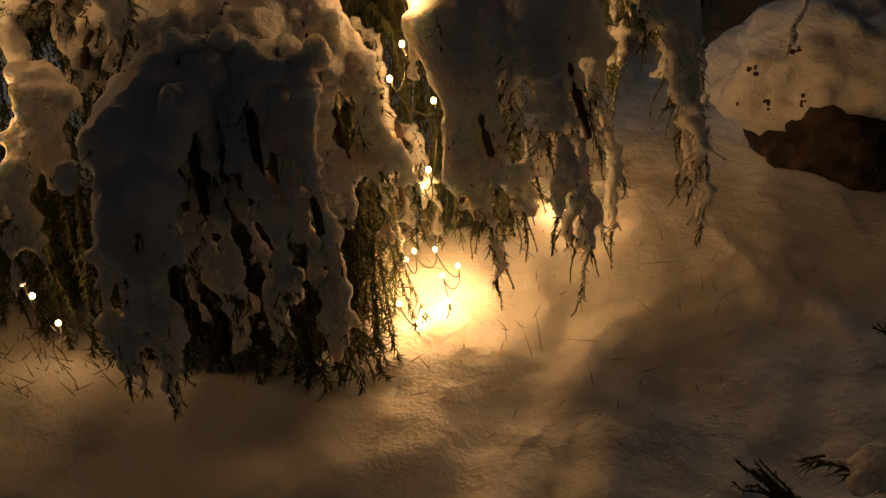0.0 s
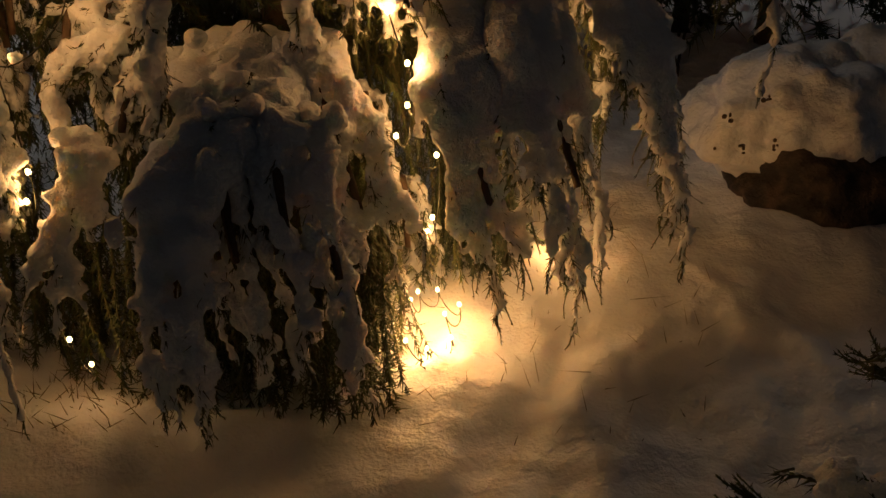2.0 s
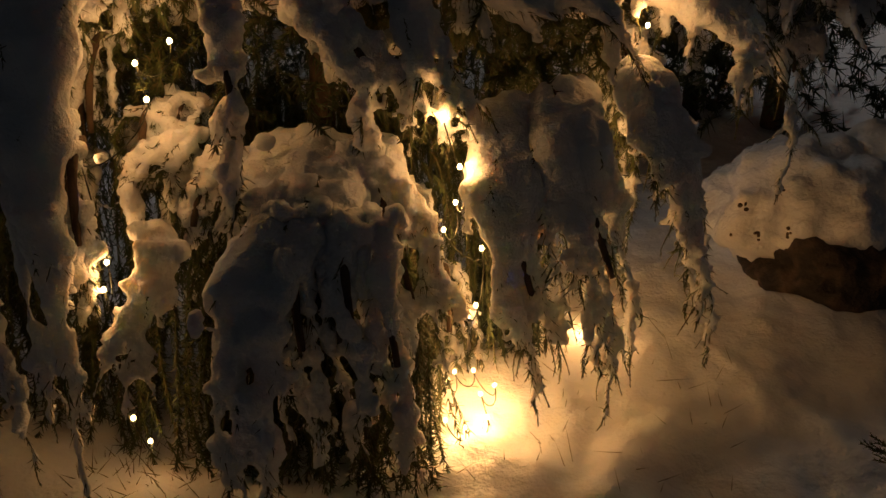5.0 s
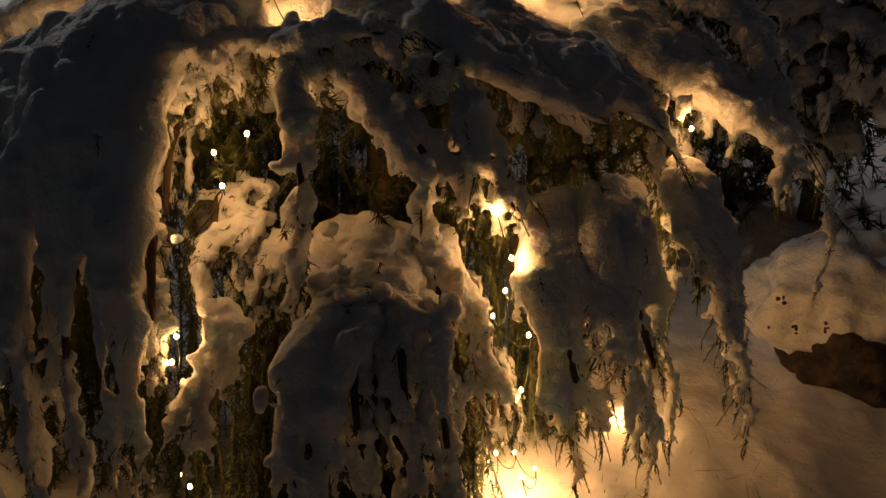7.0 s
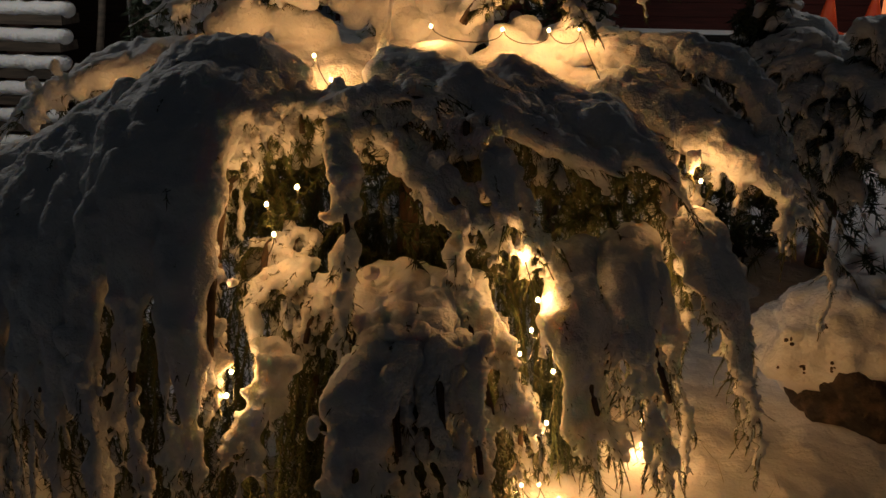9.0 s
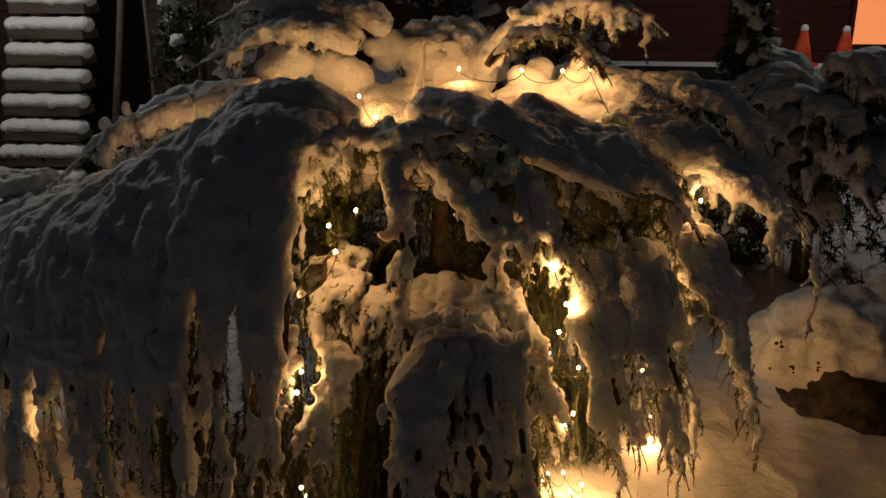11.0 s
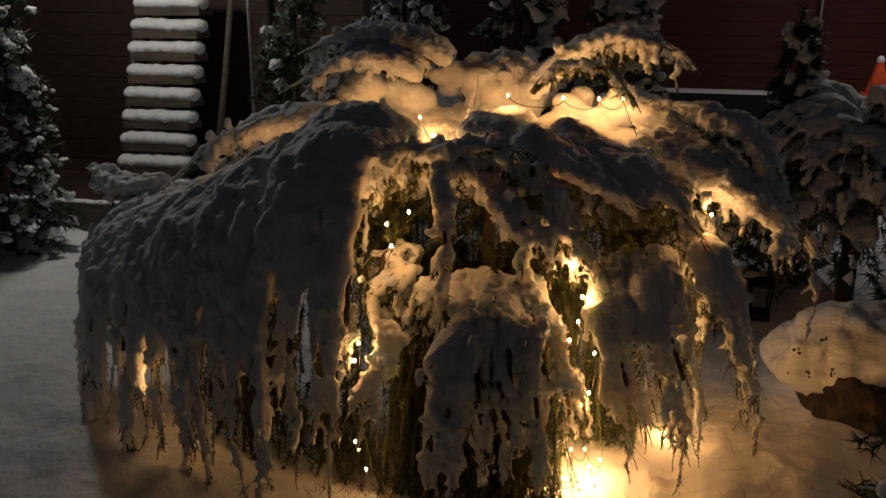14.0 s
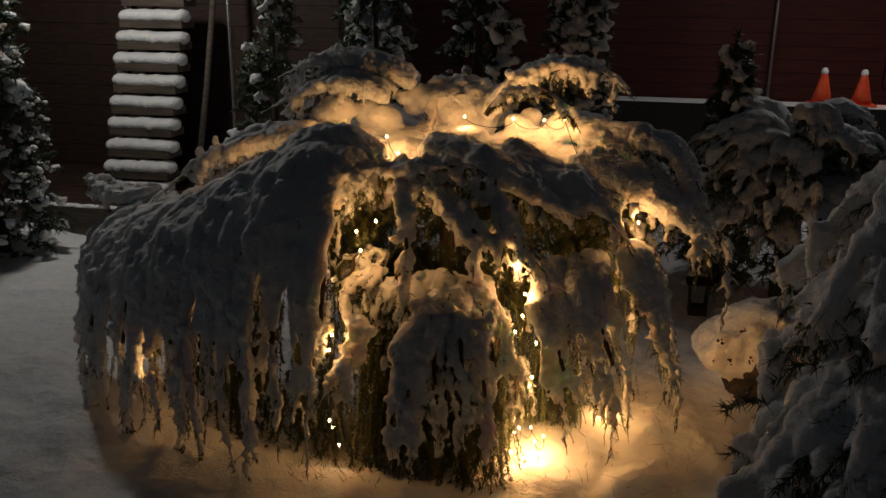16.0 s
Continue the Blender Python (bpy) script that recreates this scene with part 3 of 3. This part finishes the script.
# low skirt of dark twigs down to the ground
sh = Shape()
for i in range(740):
    if i < 450:
        a, k = math.pi * rng.uniform(0.92, 2.05), rng.uniform(0.62, 1.0)
        x, y = -0.65 + 1.45 * k * math.cos(a), 2.5 + 0.92 * k * math.sin(a)
        top = rng.uniform(0.15, 0.6)
        if x > -0.2 or (x > -0.8 and rng.random() < 0.5):
            continue
    else:
        x, y, top = rng.uniform(-0.78, -0.14), rng.uniform(1.58, 2.1), rng.uniform(0.25, 0.62)
    run = bezier((x, y + 0.05, top), (x, y, top), (x + rng.normal(0, 0.03), y - 0.03, 0.4 * top), (x + rng.normal(0, 0.05), y - rng.uniform(0, 0.08), -0.02), 14)
    sprigs(sh, rng, run, 0.036, 13, 0.0024, 0.3, 0.7)
tagged(part("skirt_foliage", sh, NEEDLES, bush, "dark twig tips brushing the snow"), kind="stuff")
sh = Shape()
for i in range(46):
    # the dark tuft behind the grass
    x, y, top = rng.uniform(-0.08, 0.16), rng.uniform(2.22, 2.5), rng.uniform(0.12, 0.36)
    run = bezier((x, y, top), (x, y, top), (x + rng.normal(0, 0.04), y - 0.03, 0.4 * top), (x + rng.normal(0, 0.06), y - 0.05, -0.02), 12)
    sprigs(sh, rng, run, 0.04, 14, 0.0024, 0.2, 0.8)
tagged(part("tuft_foliage", sh, NEEDLES_FAR, bush, "dark green tuft in the hollow"), kind="stuff")

# ---- fairy lights ----
string = empty("fairy_light_string", (-0.55, 2.3, 0), label="string of warm white fairy lights on a thin green cable", category="fairy lights")
# place, and hand-tuned share of watts: low shares imitate shade of snow and twigs
BULBS = [
    (-0.725, 1.746, 1.09, 0.5), (-0.81, 1.74, 1.04, 0.5), (-0.786, 1.716, 0.964, 0.5), (-0.91, 1.6, 0.86, 0.5), (-0.86, 1.535, 0.64, 0.5), (-0.87, 1.515, 0.58, 0.5),
    (-0.87, 1.5, 0.26, 0.21), (-0.85, 1.49, 0.235, 0.21), (-0.84, 1.53, 0.13, 0.21), (-1.737, 1.627, 0.343, 0.35), (-1.77, 1.67, 0.42, 0.28),
    # first of these: unseen bulb, added to brighten the boulder side
    (0.52, 2.48, 0.55, 0.8), (0.27, 2.2, 0.66, 0.9), (0.24, 2.26, 0.36, 0.9), (0.29, 2.3, 0.15, 0.8), (0.3, 2.33, 0.035, 1.56),
    (-0.035, 1.749, 0.437, 0.7), (-0.06, 1.85, 0.34, 0.7), (-0.024, 1.767, 0.59, 0.7), (-0.12, 1.8, 0.62, 0.7), (-0.09, 1.79, 0.7, 0.7),
    (-0.075, 1.7, 0.83, 0.7), (-0.115, 1.73, 0.93, 0.75), (-0.18, 1.88, 1.15, 0.8), (-0.32, 1.94, 1.24, 0.4), (-1.05, 1.88, 1.25, 0.3),
    (-0.735, 2.16, 1.31, 0.74), (-0.82, 2.28, 1.365, 1.24), (-0.93, 2.3, 1.37, 0.65), (-1.11, 2.29, 1.37, 0.28), (-1.46, 2.14, 1.2, 0.37), (-1.82, 2, 0.9, 0.32),
    (-0.487, 2.52, 1.44, 0.99), (-0.254, 2.58, 1.43, 0.7), (-0.1, 2.58, 1.43, 0.7), (0, 2.56, 1.44, 0.8), (0.1, 2.39, 1.265, 1.12), (0.375, 2.15, 1.05, 0.99),
    (-0.121, 1.945, 0.06, 0.72), (-0.103, 1.972, 0.07, 0.72), (-0.048, 1.97, 0.08, 0.72), (0.016, 1.917, 0.07, 0.96), (-0.023, 1.905, 0.045, 1.2), (0, 1.82, 0.03, 0.96), (-0.06, 1.77, 0.03, 0.96), (-0.113, 1.76, 0.06, 0.96),
]
for x, y, z, free in BULBS:
    sh = Shape()
    sh.blob((x, y, z), (0.0062, 0.0062, 0.0078))
    part("bulb", sh, BULB, string, "glowing warm white bulb")
    lamp("bulb_light", "POINT", (x, y, z), BULB_WATTS * free, BULB_TINT, 0.013)
for q, r in zip(BULBS, BULBS[1:]):
    q, r = np.array(q[:3]), np.array(r[:3])
    if np.linalg.norm(q - r) < 0.45:
        sag = np.array([0.02, -0.02, -0.06])
        sh = Shape()
        sh.tube(bezier(q, q + sag, r + sag, r, 10), np.full(10, 0.0018), 5)
        part("cable", sh, WIRE, string)

# ---- ground ----


def warp(n, near, far):
    s = np.linspace(-1, 1, n)
    return near * s + (far - near) * s ** 9


gx, gy = warp(270, 4.0, 300) - 0.5, warp(270, 4.0, 300) + 2.3


def height(x, y):
    z = 0.05 * noise.noise((x * 0.9, y * 0.9, 3.1)) + 0.028 * noise.noise((x * 3.6, y * 3.6, 7.7)) + 0.006 * noise.noise((x * 13, y * 13, 1.2))
    far = min(1.0, max(abs(x + 0.5), abs(y - 2.5)) / 8)
    z *= 1 + far
    d = math.hypot((x + 0.6) / 1.35, (y - 2.55) / 0.95)
    z += 0.026 * noise.noise((x * 7.3, y * 5.1, 4.4)) + 0.012 * noise.noise((x * 17, y * 17, 9.4))
    bank = 0.055 * math.exp(-((d - 1.16) / 0.12) ** 2) if x < -0.2 and y < 2.4 else 0.0
    return z - 0.11 * max(0.0, 1 - d * d) * min(1.0, max(0.15, (-0.1 - x) / 0.4)) - 0.02 + bank * min(1.0, (-0.2 - x) / 0.3)


verts = [(x, y, height(x, y)) for y in gy for x in gx]
n = len(gx)
faces = [(j * n + i, j * n + i + 1, (j + 1) * n + i + 1, (j + 1) * n + i) for j in range(n - 1) for i in range(n - 1)]
sh = Shape()
sh.add(verts, faces)
tagged(part("ground", sh, SNOW_GROUND, label="soft uneven snow cover on the garden ground"), category="snow", kind="structure")

# ---- boulder ----
boulder = empty("boulder", (1.2, 2.75, 0), label="rounded brown boulder under a thick cap of snow", category="rock")


def lumpy(centre, size, seed, amount, mat, name, owner, label="", flat=-1.0, voxel=0.015):
    bm = bmesh.new()
    bmesh.ops.create_icosphere(bm, subdivisions=5, radius=1)
    for v in bm.verts:
        k = 1 + amount * noise.noise(v.co * 1.7 + Vector((seed, 0, 0))) + 0.3 * amount * noise.noise(v.co * 6 + Vector((0, seed, 0)))
        c = v.co * k
        c.z = max(c.z, flat)
        v.co = Vector((c.x * size[0], c.y * size[1], c.z * size[2])) + Vector(centre)
    me = bpy.data.meshes.new(name)
    bm.to_mesh(me)
    bm.free()
    me.materials.append(mat)
    me.polygons.foreach_set("use_smooth", [True] * len(me.polygons))
    return part(name, me, mat, owner, label)


def ragged(ob, fine, coarse):
    for tex, strength in ((LUMPS_BIG, coarse), (LUMPS, fine)):
        d = ob.modifiers.new("ragged", "DISPLACE")
        d.texture, d.strength, d.mid_level, d.texture_coords = tex, strength, 0.5, "LOCAL"
    return ob


ragged(lumpy((1.22, 2.84, 0.06), (0.34, 0.30, 0.19), 3, 0.22, STONE, "stone", boulder), 0.025, 0.04)
ragged(lumpy((1.16, 2.95, 0.20), (0.38, 0.31, 0.25), 8, 0.18, SNOW_GROUND, "snow_cap", boulder, "thick rounded snow cap"), 0.035, 0.10)
ragged(lumpy((1.46, 3.06, 0.22), (0.30, 0.28, 0.27), 12, 0.2, SNOW_GROUND, "snow_mound", boulder, "rounded mound of snow"), 0.02, 0.06)
rng = np.random.default_rng(15)
# bark-coloured blobs imitate the dark, shaded pits of the snow cap
for q in ((0.86, 2.72, 0.30), (0.95, 2.68, 0.38), (0.90, 2.68, 0.20), (1.0, 2.66, 0.22), (0.84, 2.76, 0.17)):
    sh = Shape()
    for k in range(4):
        sh.blob(np.array(q) + rng.normal(0, 0.010, 3), rng.uniform(0.003, 0.009, 3))
    part("pit_mark", sh, BARK, boulder, "dark blobs imitating shaded pits in the snow")

# ---- house, stair and fence behind ----
sh = Shape()
for i in range(16):
    sh.box((-12, 7.0 + 0.004 * (i % 2), 0.22 * i - 0.1), (-2.6, 7.2, 0.22 * i + 0.115))
tagged(part("wall_west", sh, WALL_WOOD, smooth=False, label="dark brown horizontal board wall of the house"), category="wall", kind="structure")
sh = Shape()
for i in range(18):
    sh.box((-3.5, 12.6 + 0.006 * (i % 2), 0.2 * i - 0.1), (16, 12.8, 0.2 * i + 0.095))
tagged(part("wall_east", sh, RED_WOOD, smooth=False, label="dark red horizontal board wall of the barn"), category="wall", kind="structure")


def slab(name, lo, hi, mat, owner=None, label="", **tags):
    sh = Shape()
    sh.box(lo, hi)
    ob = part(name, sh, mat, owner, label, smooth=False)
    return tagged(ob, **tags) if tags else ob


def snow_roll(name, a, b, r, owner, label, seed, voxel=0.016):
    """A rounded ridge of snow along a ledge."""
    rng = np.random.default_rng(seed)
    sh = Shape()
    a, b = np.array(a, float), np.array(b, float)
    m = max(6, int(np.linalg.norm(b - a) / 0.05))
    for k in range(m):
        q = a + (b - a) * (k + 0.5) / m
        sh.blob(q + rng.normal(0, 0.004, 3), (0.07, r[0] * rng.uniform(0.95, 1.05), r[1] * rng.uniform(0.93, 1.06)))
    return fuse(part(name, sh, SNOW, owner, label), voxel, 0.005, 0.006)


# steep garden steps
steps = empty("garden_steps", (-4.2, 6.0, 0), label="steep open wooden steps, every tread heaped with snow", category="steps")
for i in range(10):
    z, y, x = 0.10 + 0.204 * i, 5.95 + 0.05 * i, -4.36 + 0.012 * i
    slab("tread", (x - 0.33, y - 0.10, z - 0.075), (x + 0.33, y + 0.16, z), GREY_WOOD, steps)
    snow_roll("tread_snow", (x - 0.33, y, z + 0.035), (x + 0.33, y, z + 0.035), (0.125, 0.070), steps, "rounded pillow of snow", 300 + i)
for x in (-4.64, -3.80):
    sh = Shape()
    sh.tube([(x, 6.0, -0.05), (x + 0.06, 6.3, 1.1), (x + 0.12, 6.55, 2.3)], [0.03, 0.03, 0.03], 8)
    part("stringer", sh, GREY_WOOD, steps)
rng = np.random.default_rng(31)
sh = Shape()
for i in range(26):
    z = rng.uniform(0.3, 2.1)
    if not 1.35 < z < 1.55:
        sh.blob((-4.68 + 0.05 * z + rng.normal(0, 0.012), 5.93 + 0.25 * z, z), rng.uniform(0.02, 0.045, 3))
tagged(fuse(part("post_snow", sh, SNOW, steps, "snow frozen to the post"), 0.012), kind="stuff")

# timber edging of the bed by the house
edging = slab("bed_edging", (-6.5, 4.86, -0.05), (-3.75, 4.94, 0.19), GREY_WOOD, None, "brown timber edging board with a thin line of snow", category="edging")
snow_roll("edging_snow", (-6.4, 4.90, 0.195), (-3.8, 4.90, 0.195), (0.045, 0.018), edging, "thin snow", 320)

# made-up plank deck: its dark boards cover snow that the lamp lit too brightly
deck = empty("added_dark_deck", (-5.0, 5.9, 0), label="dark plank deck added over the lit snow beside the wall", category="deck")
for i in range(12):
    slab("plank", (-9.0, 4.95 + 0.17 * i, 0.06), (-3.7, 4.95 + 0.17 * i + 0.16, 0.10), WALL_WOOD, deck)

# slim garden pole
sh = Shape()
sh.tube([(-3.18, 5.67, -0.05), (-3.17, 5.67, 1.2), (-3.18, 5.67, 3.2)], [0.014, 0.013, 0.012], 8)
tagged(part("garden_pole", sh, GREY_METAL, label="slim grey metal pole standing in the snow"), category="pole")


def column_conifer(place, height_, radius, seed, label, clumps=150, heavy=1.0, lean=0.0):
    """A narrow garden conifer: trunk, dense sprays, clots of snow."""
    rng = np.random.default_rng(seed)
    x, y, z = place
    ob = empty("conifer", place, label=label, category="conifer", group="conifers behind")
    sh = Shape()
    sh.tube([(x, y, z - 0.05), (x, y, z + 0.5 * height_), (x, y, z + 0.95 * height_)], [0.05, 0.03, 0.008], 8)
    part("trunk", sh, BARK, ob)
    green, snow = Shape(), Shape()
    for i in range(int(clumps * 2.2)):
        h = rng.random()
        a = rng.uniform(0, 2 * math.pi)
        r = radius * (1.05 - h) ** 0.55 * rng.uniform(0.65, 1.08)
        p0 = np.array([x + 0.5 * r * math.cos(a), y + 0.5 * r * math.sin(a), z + height_ * h - 0.05])
        p1 = np.array([x + r * math.cos(a), y + r * math.sin(a), z + height_ * h + rng.uniform(-0.06, 0.10)])
        run = bezier(p0, p0 + (0, 0, 0.06), p1 + (0, 0, 0.03), p1 - (0, 0, rng.uniform(0.0, 0.08)), 9)
        sprigs(green, rng, run, 0.07, 5, 0.006, 0.1, 0.7)
        if i < clumps * heavy:
            for k in range(rng.integers(5, 10)):
                q = run[rng.integers(3, 9)]
                snow.blob(q + rng.normal(0, 0.022, 3) + (0, 0, 0.015), rng.uniform(0.013, 0.034) * np.array([1.2, 1.2, 0.8]))
    part("crown", green, NEEDLES_FAR, ob, "dense dark green sprays")
    tagged(fuse(part("snow_cover", snow, SNOW, ob, "clots of fresh snow"), 0.0165, 0.016, 0.02), kind="stuff")
    return ob


column_conifer((-4.50, 4.15, 0), 2.7, 0.52, 401, "tall narrow conifer with white snow clots on its sprays", 260, 0.85)
column_conifer((-1.50, 4.5, 0), 2.7, 0.46, 402, "dark columnar conifer with clotted snow", 170)
column_conifer((-0.72, 4.35, 0), 2.9, 0.42, 403, "dark columnar conifer with clotted snow", 170)
column_conifer((-0.08, 4.7, 0), 2.5, 0.42, 404, "dark columnar conifer with clotted snow", 170)
column_conifer((-2.45, 4.9, 0), 2.2, 0.45, 405, "dark columnar conifer with little snow", 120, 0.5)
column_conifer((1.03, 4.7, 0), 1.72, 0.30, 406, "young spruce with snowy shoots above the shrub", 90, 0.3)


def snowy_shrub(place, reach, top, count, seed, label, voxel, r0, a0=0.0, a1=2 * math.pi, low=0.1, name="snowy_shrub", group="", slim=0.45, leaf=0.06, needles=2):
    rng = np.random.default_rng(seed)
    x, y, z = place
    ob = empty(name, place, label=label, category="shrub", group=group)
    sh = Shape()
    sh.tube([(x, y, z - 0.05), (x, y, z + 0.4 * top), (x, y, z + 0.8 * top)], [0.06, 0.05, 0.02], 8)
    part("trunk", sh, BARK, ob)
    for i in range(count):
        a = a0 + (a1 - a0) * (i + rng.uniform(-0.4, 0.4)) / count
        lv = rng.random()
        h = top * (0.45 + 0.5 * lv)
        r = reach * (1.0 - slim * lv) * rng.uniform(0.85, 1.1)
        c, s = math.cos(a), math.sin(a)
        frond((x + 0.1 * c, y + 0.1 * s, z + h - 0.08), (x + 0.45 * r * c, y + 0.45 * r * s, z + h + 0.12), (x + 0.85 * r * c, y + 0.85 * r * s, z + h), (x + r * c, y + r * s, z + max(low, h - rng.uniform(0.2, 0.45))),
              n=5, w0=0.06, w1=0.16, r0=r0, r1=0.5 * r0, fringe=16, hang=(0.05, 0.18), seed=seed * 100 + i, voxel=voxel, owner=ob, mat=NEEDLES_FAR, needles=needles, leaf=leaf)
    sh = Shape()
    for i in range(260):
        a, r = rng.uniform(0, 2 * math.pi), reach * rng.uniform(0.1, 0.8)
        q = np.array([x + r * math.cos(a), y + r * math.sin(a), z + top * rng.uniform(0.15, 0.9) * (1 - 0.35 * r / reach)])
        sprigs(sh, rng, [q, q + (0.05 * math.cos(a), 0.05 * math.sin(a), 0.0), q + (0.1 * math.cos(a), 0.1 * math.sin(a), -0.04)], 1.5 * leaf, 12 if leaf > 0.04 else 26, 0.09 * leaf, 0.1, 0.8)
    part("inner_foliage", sh, NEEDLES_FAR, ob)
    return ob


snowy_shrub((1.45, 4.55, 0), 1.2, 1.40, 44, 501, "wide dark evergreen shrub loaded with grey snow", 0.021, 0.045, needles=1)
snowy_shrub((1.14, 0.45, 0), 0.60, 1.78, 32, 502, "dark evergreen shrub thick with snow beside the path", 0.0145, 0.055, low=0.15, slim=0.32, leaf=0.028, needles=3)
near = empty("low_evergreen", (0.95, 0.95, 0), label="low evergreen with dark needle tips poking through snow", category="shrub")
frond((1.15, 0.85, 0.25), (1.0, 1.0, 0.55), (0.85, 1.2, 0.55), (0.80, 1.26, 0.46), n=3, w0=0.03, w1=0.05, r0=0.045, r1=0.02, fringe=4, hang=(0.02, 0.05), seed=61, owner=near, bare=0.008, needles=4, wood_r=0.003)
frond((1.0, 0.75, 0.2), (0.85, 0.9, 0.42), (0.7, 1.0, 0.42), (0.58, 1.05, 0.32), n=3, w0=0.04, w1=0.06, r0=0.05, r1=0.025, fringe=4, hang=(0.02, 0.05), seed=62, owner=near, bare=0.008, needles=4, wood_r=0.003)


def spray(base, way, size, seed, owner):
    """A fan of short scaly twigs."""
    rng = np.random.default_rng(seed)
    sh = Shape()
    base, way = np.array(base, float), unit(way)
    for k in range(13):
        d = unit(way + rng.normal(0, 0.38, 3))
        start = base + way * size * rng.uniform(0, 0.5)
        run = start + np.linspace(0, size * rng.uniform(0.45, 0.8), 9)[:, None] * d
        run[:, 2] += wobble(rng, 9, 3, 0.004)
        sh.tube(run, np.linspace(0.0028, 0.001, 9), 4)
        sprigs(sh, rng, run, 0.011, 6, 0.0016, -0.1, 0.35)
    return part("needle_spray", sh, NEEDLES, owner, "dark scaly twig tips")


for k, (q, w, z) in enumerate((((0.64, 1.06, 0.25), (-1, 0.35, 0.25), 0.12), ((0.87, 1.22, 0.42), (-1, 0.5, 0.25), 0.13), ((0.80, 0.95, 0.32), (-0.8, 0.5, 0.4), 0.12))):
    spray(q, w, z, 90 + k, near)

# terrace wall with two marker cones, the lit window and the downpipe
slab("terrace_wall", (0.2, 8.75, -0.1), (12, 9.1, 0.83), METAL, None, "low dark terrace wall with a line of snow", category="wall", kind="structure")
cap = Shape()
cap.box((0.2, 8.74, 0.834), (12, 9.11, 0.846))
tagged(part("trim", cap, SNOW, label="thin snow on the terrace wall", smooth=False), category="snow", kind="structure")


def marker_cone(x, y, z, h, label):
    ob = empty("traffic_cone", (x, y, z), label=label, category="traffic cone", group="cones on the terrace")
    sh = Shape()
    sh.box((x - 0.14, y - 0.14, z), (x + 0.14, y + 0.14, z + 0.025))
    part("base", sh, CONE, ob, smooth=False)
    sh = Shape()
    sh.tube([(x, y, z + 0.02), (x, y, z + 0.5 * h), (x, y, z + h - 0.02), (x, y, z + h)], [0.115, 0.075, 0.035, 0.03], 20)
    part("cone", sh, CONE, ob, "red-orange plastic cone")
    sh = Shape()
    sh.blob((x, y, z + h), (0.042, 0.042, 0.05))
    fuse(part("snow_tip", sh, SNOW, ob, "cap of snow"), 0.01, 0.01, 0)
    return ob


marker_cone(2.50, 8.9, 0.848, 0.37, "red-orange traffic cone with a snow tip on the terrace wall")
marker_cone(2.93, 8.93, 0.848, 0.36, "red-orange traffic cone with a snow tip in the red glow")
window = slab("window_1", (4.16, 12.50, 0.80), (4.86, 12.56, 2.2), CURTAIN, None, "window with an orange curtain lit from inside", category="window", kind="structure")
for lo, hi in (((4.10, 12.48, 0.74), (4.16, 12.58, 2.26)), ((4.86, 12.48, 0.74), (4.92, 12.58, 2.26)), ((4.16, 12.48, 0.74), (4.86, 12.58, 0.80))):
    slab("window_frame", lo, hi, RED_WOOD, window)
sh = Shape()
sh.tube([(2.48, 12.52, 0.0), (2.48, 12.52, 1.5), (2.49, 12.52, 3.4)], [0.03, 0.03, 0.03], 10)
tagged(part("downpipe", sh, GREY_METAL, label="grey metal downpipe on the red barn wall"), category="pipe")

# garden lantern
lx, ly = 0.86, 4.03
lantern = empty("garden_lantern", (lx, ly, 0), label="small black metal lantern standing in the snow", category="lantern")
slab("base", (lx - 0.06, ly - 0.06, -0.03), (lx + 0.06, ly + 0.06, 0.02), METAL, lantern)
for dx in (-0.062, 0.062):
    for dy in (-0.062, 0.062):
        sh = Shape()
        sh.tube([(lx + 0.8 * dx, ly + 0.8 * dy, 0.02), (lx + dx, ly + dy, 0.19)], [0.007, 0.007], 6)
        part("post", sh, METAL, lantern)
sh = Shape()
sh.add([(lx - 0.085, ly - 0.085, 0.19), (lx + 0.085, ly - 0.085, 0.19), (lx + 0.085, ly + 0.085, 0.19), (lx - 0.085, ly + 0.085, 0.19), (lx, ly, 0.24)],
       [(0, 3, 2, 1), (0, 1, 4), (1, 2, 4), (2, 3, 4), (3, 0, 4)])
part("roof", sh, METAL, lantern, smooth=False)

# dry grass and fallen twigs poking through the snow
rng = np.random.default_rng(71)
sh = Shape()
for i in range(150):
    x, y = rng.uniform(-0.5, 0.75), rng.uniform(1.5, 2.6)
    z = height(x, y)
    ln = rng.uniform(0.03, 0.10)
    w = rng.normal(0, 0.6, 2)
    sh.leaf((x, y, z - 0.01), (x + ln * w[0], y + ln * w[1], z + ln * rng.uniform(0.3, 1.0)), 0.0012)
for i in range(130):
    x, y = rng.uniform(-1.05, -0.65), rng.uniform(1.42, 1.75)
    ln = rng.uniform(0.03, 0.08)
    w = rng.normal(0, 0.6, 2)
    z = height(x, y)
    sh.leaf((x, y, z - 0.01), (x + ln * w[0], y + ln * w[1], z + ln * rng.uniform(0.3, 1.0)), 0.0016)
tagged(part("dry_grass", sh, GRASS, label="dry grass blades and twigs poking through the snow"), category="grass", kind="stuff")
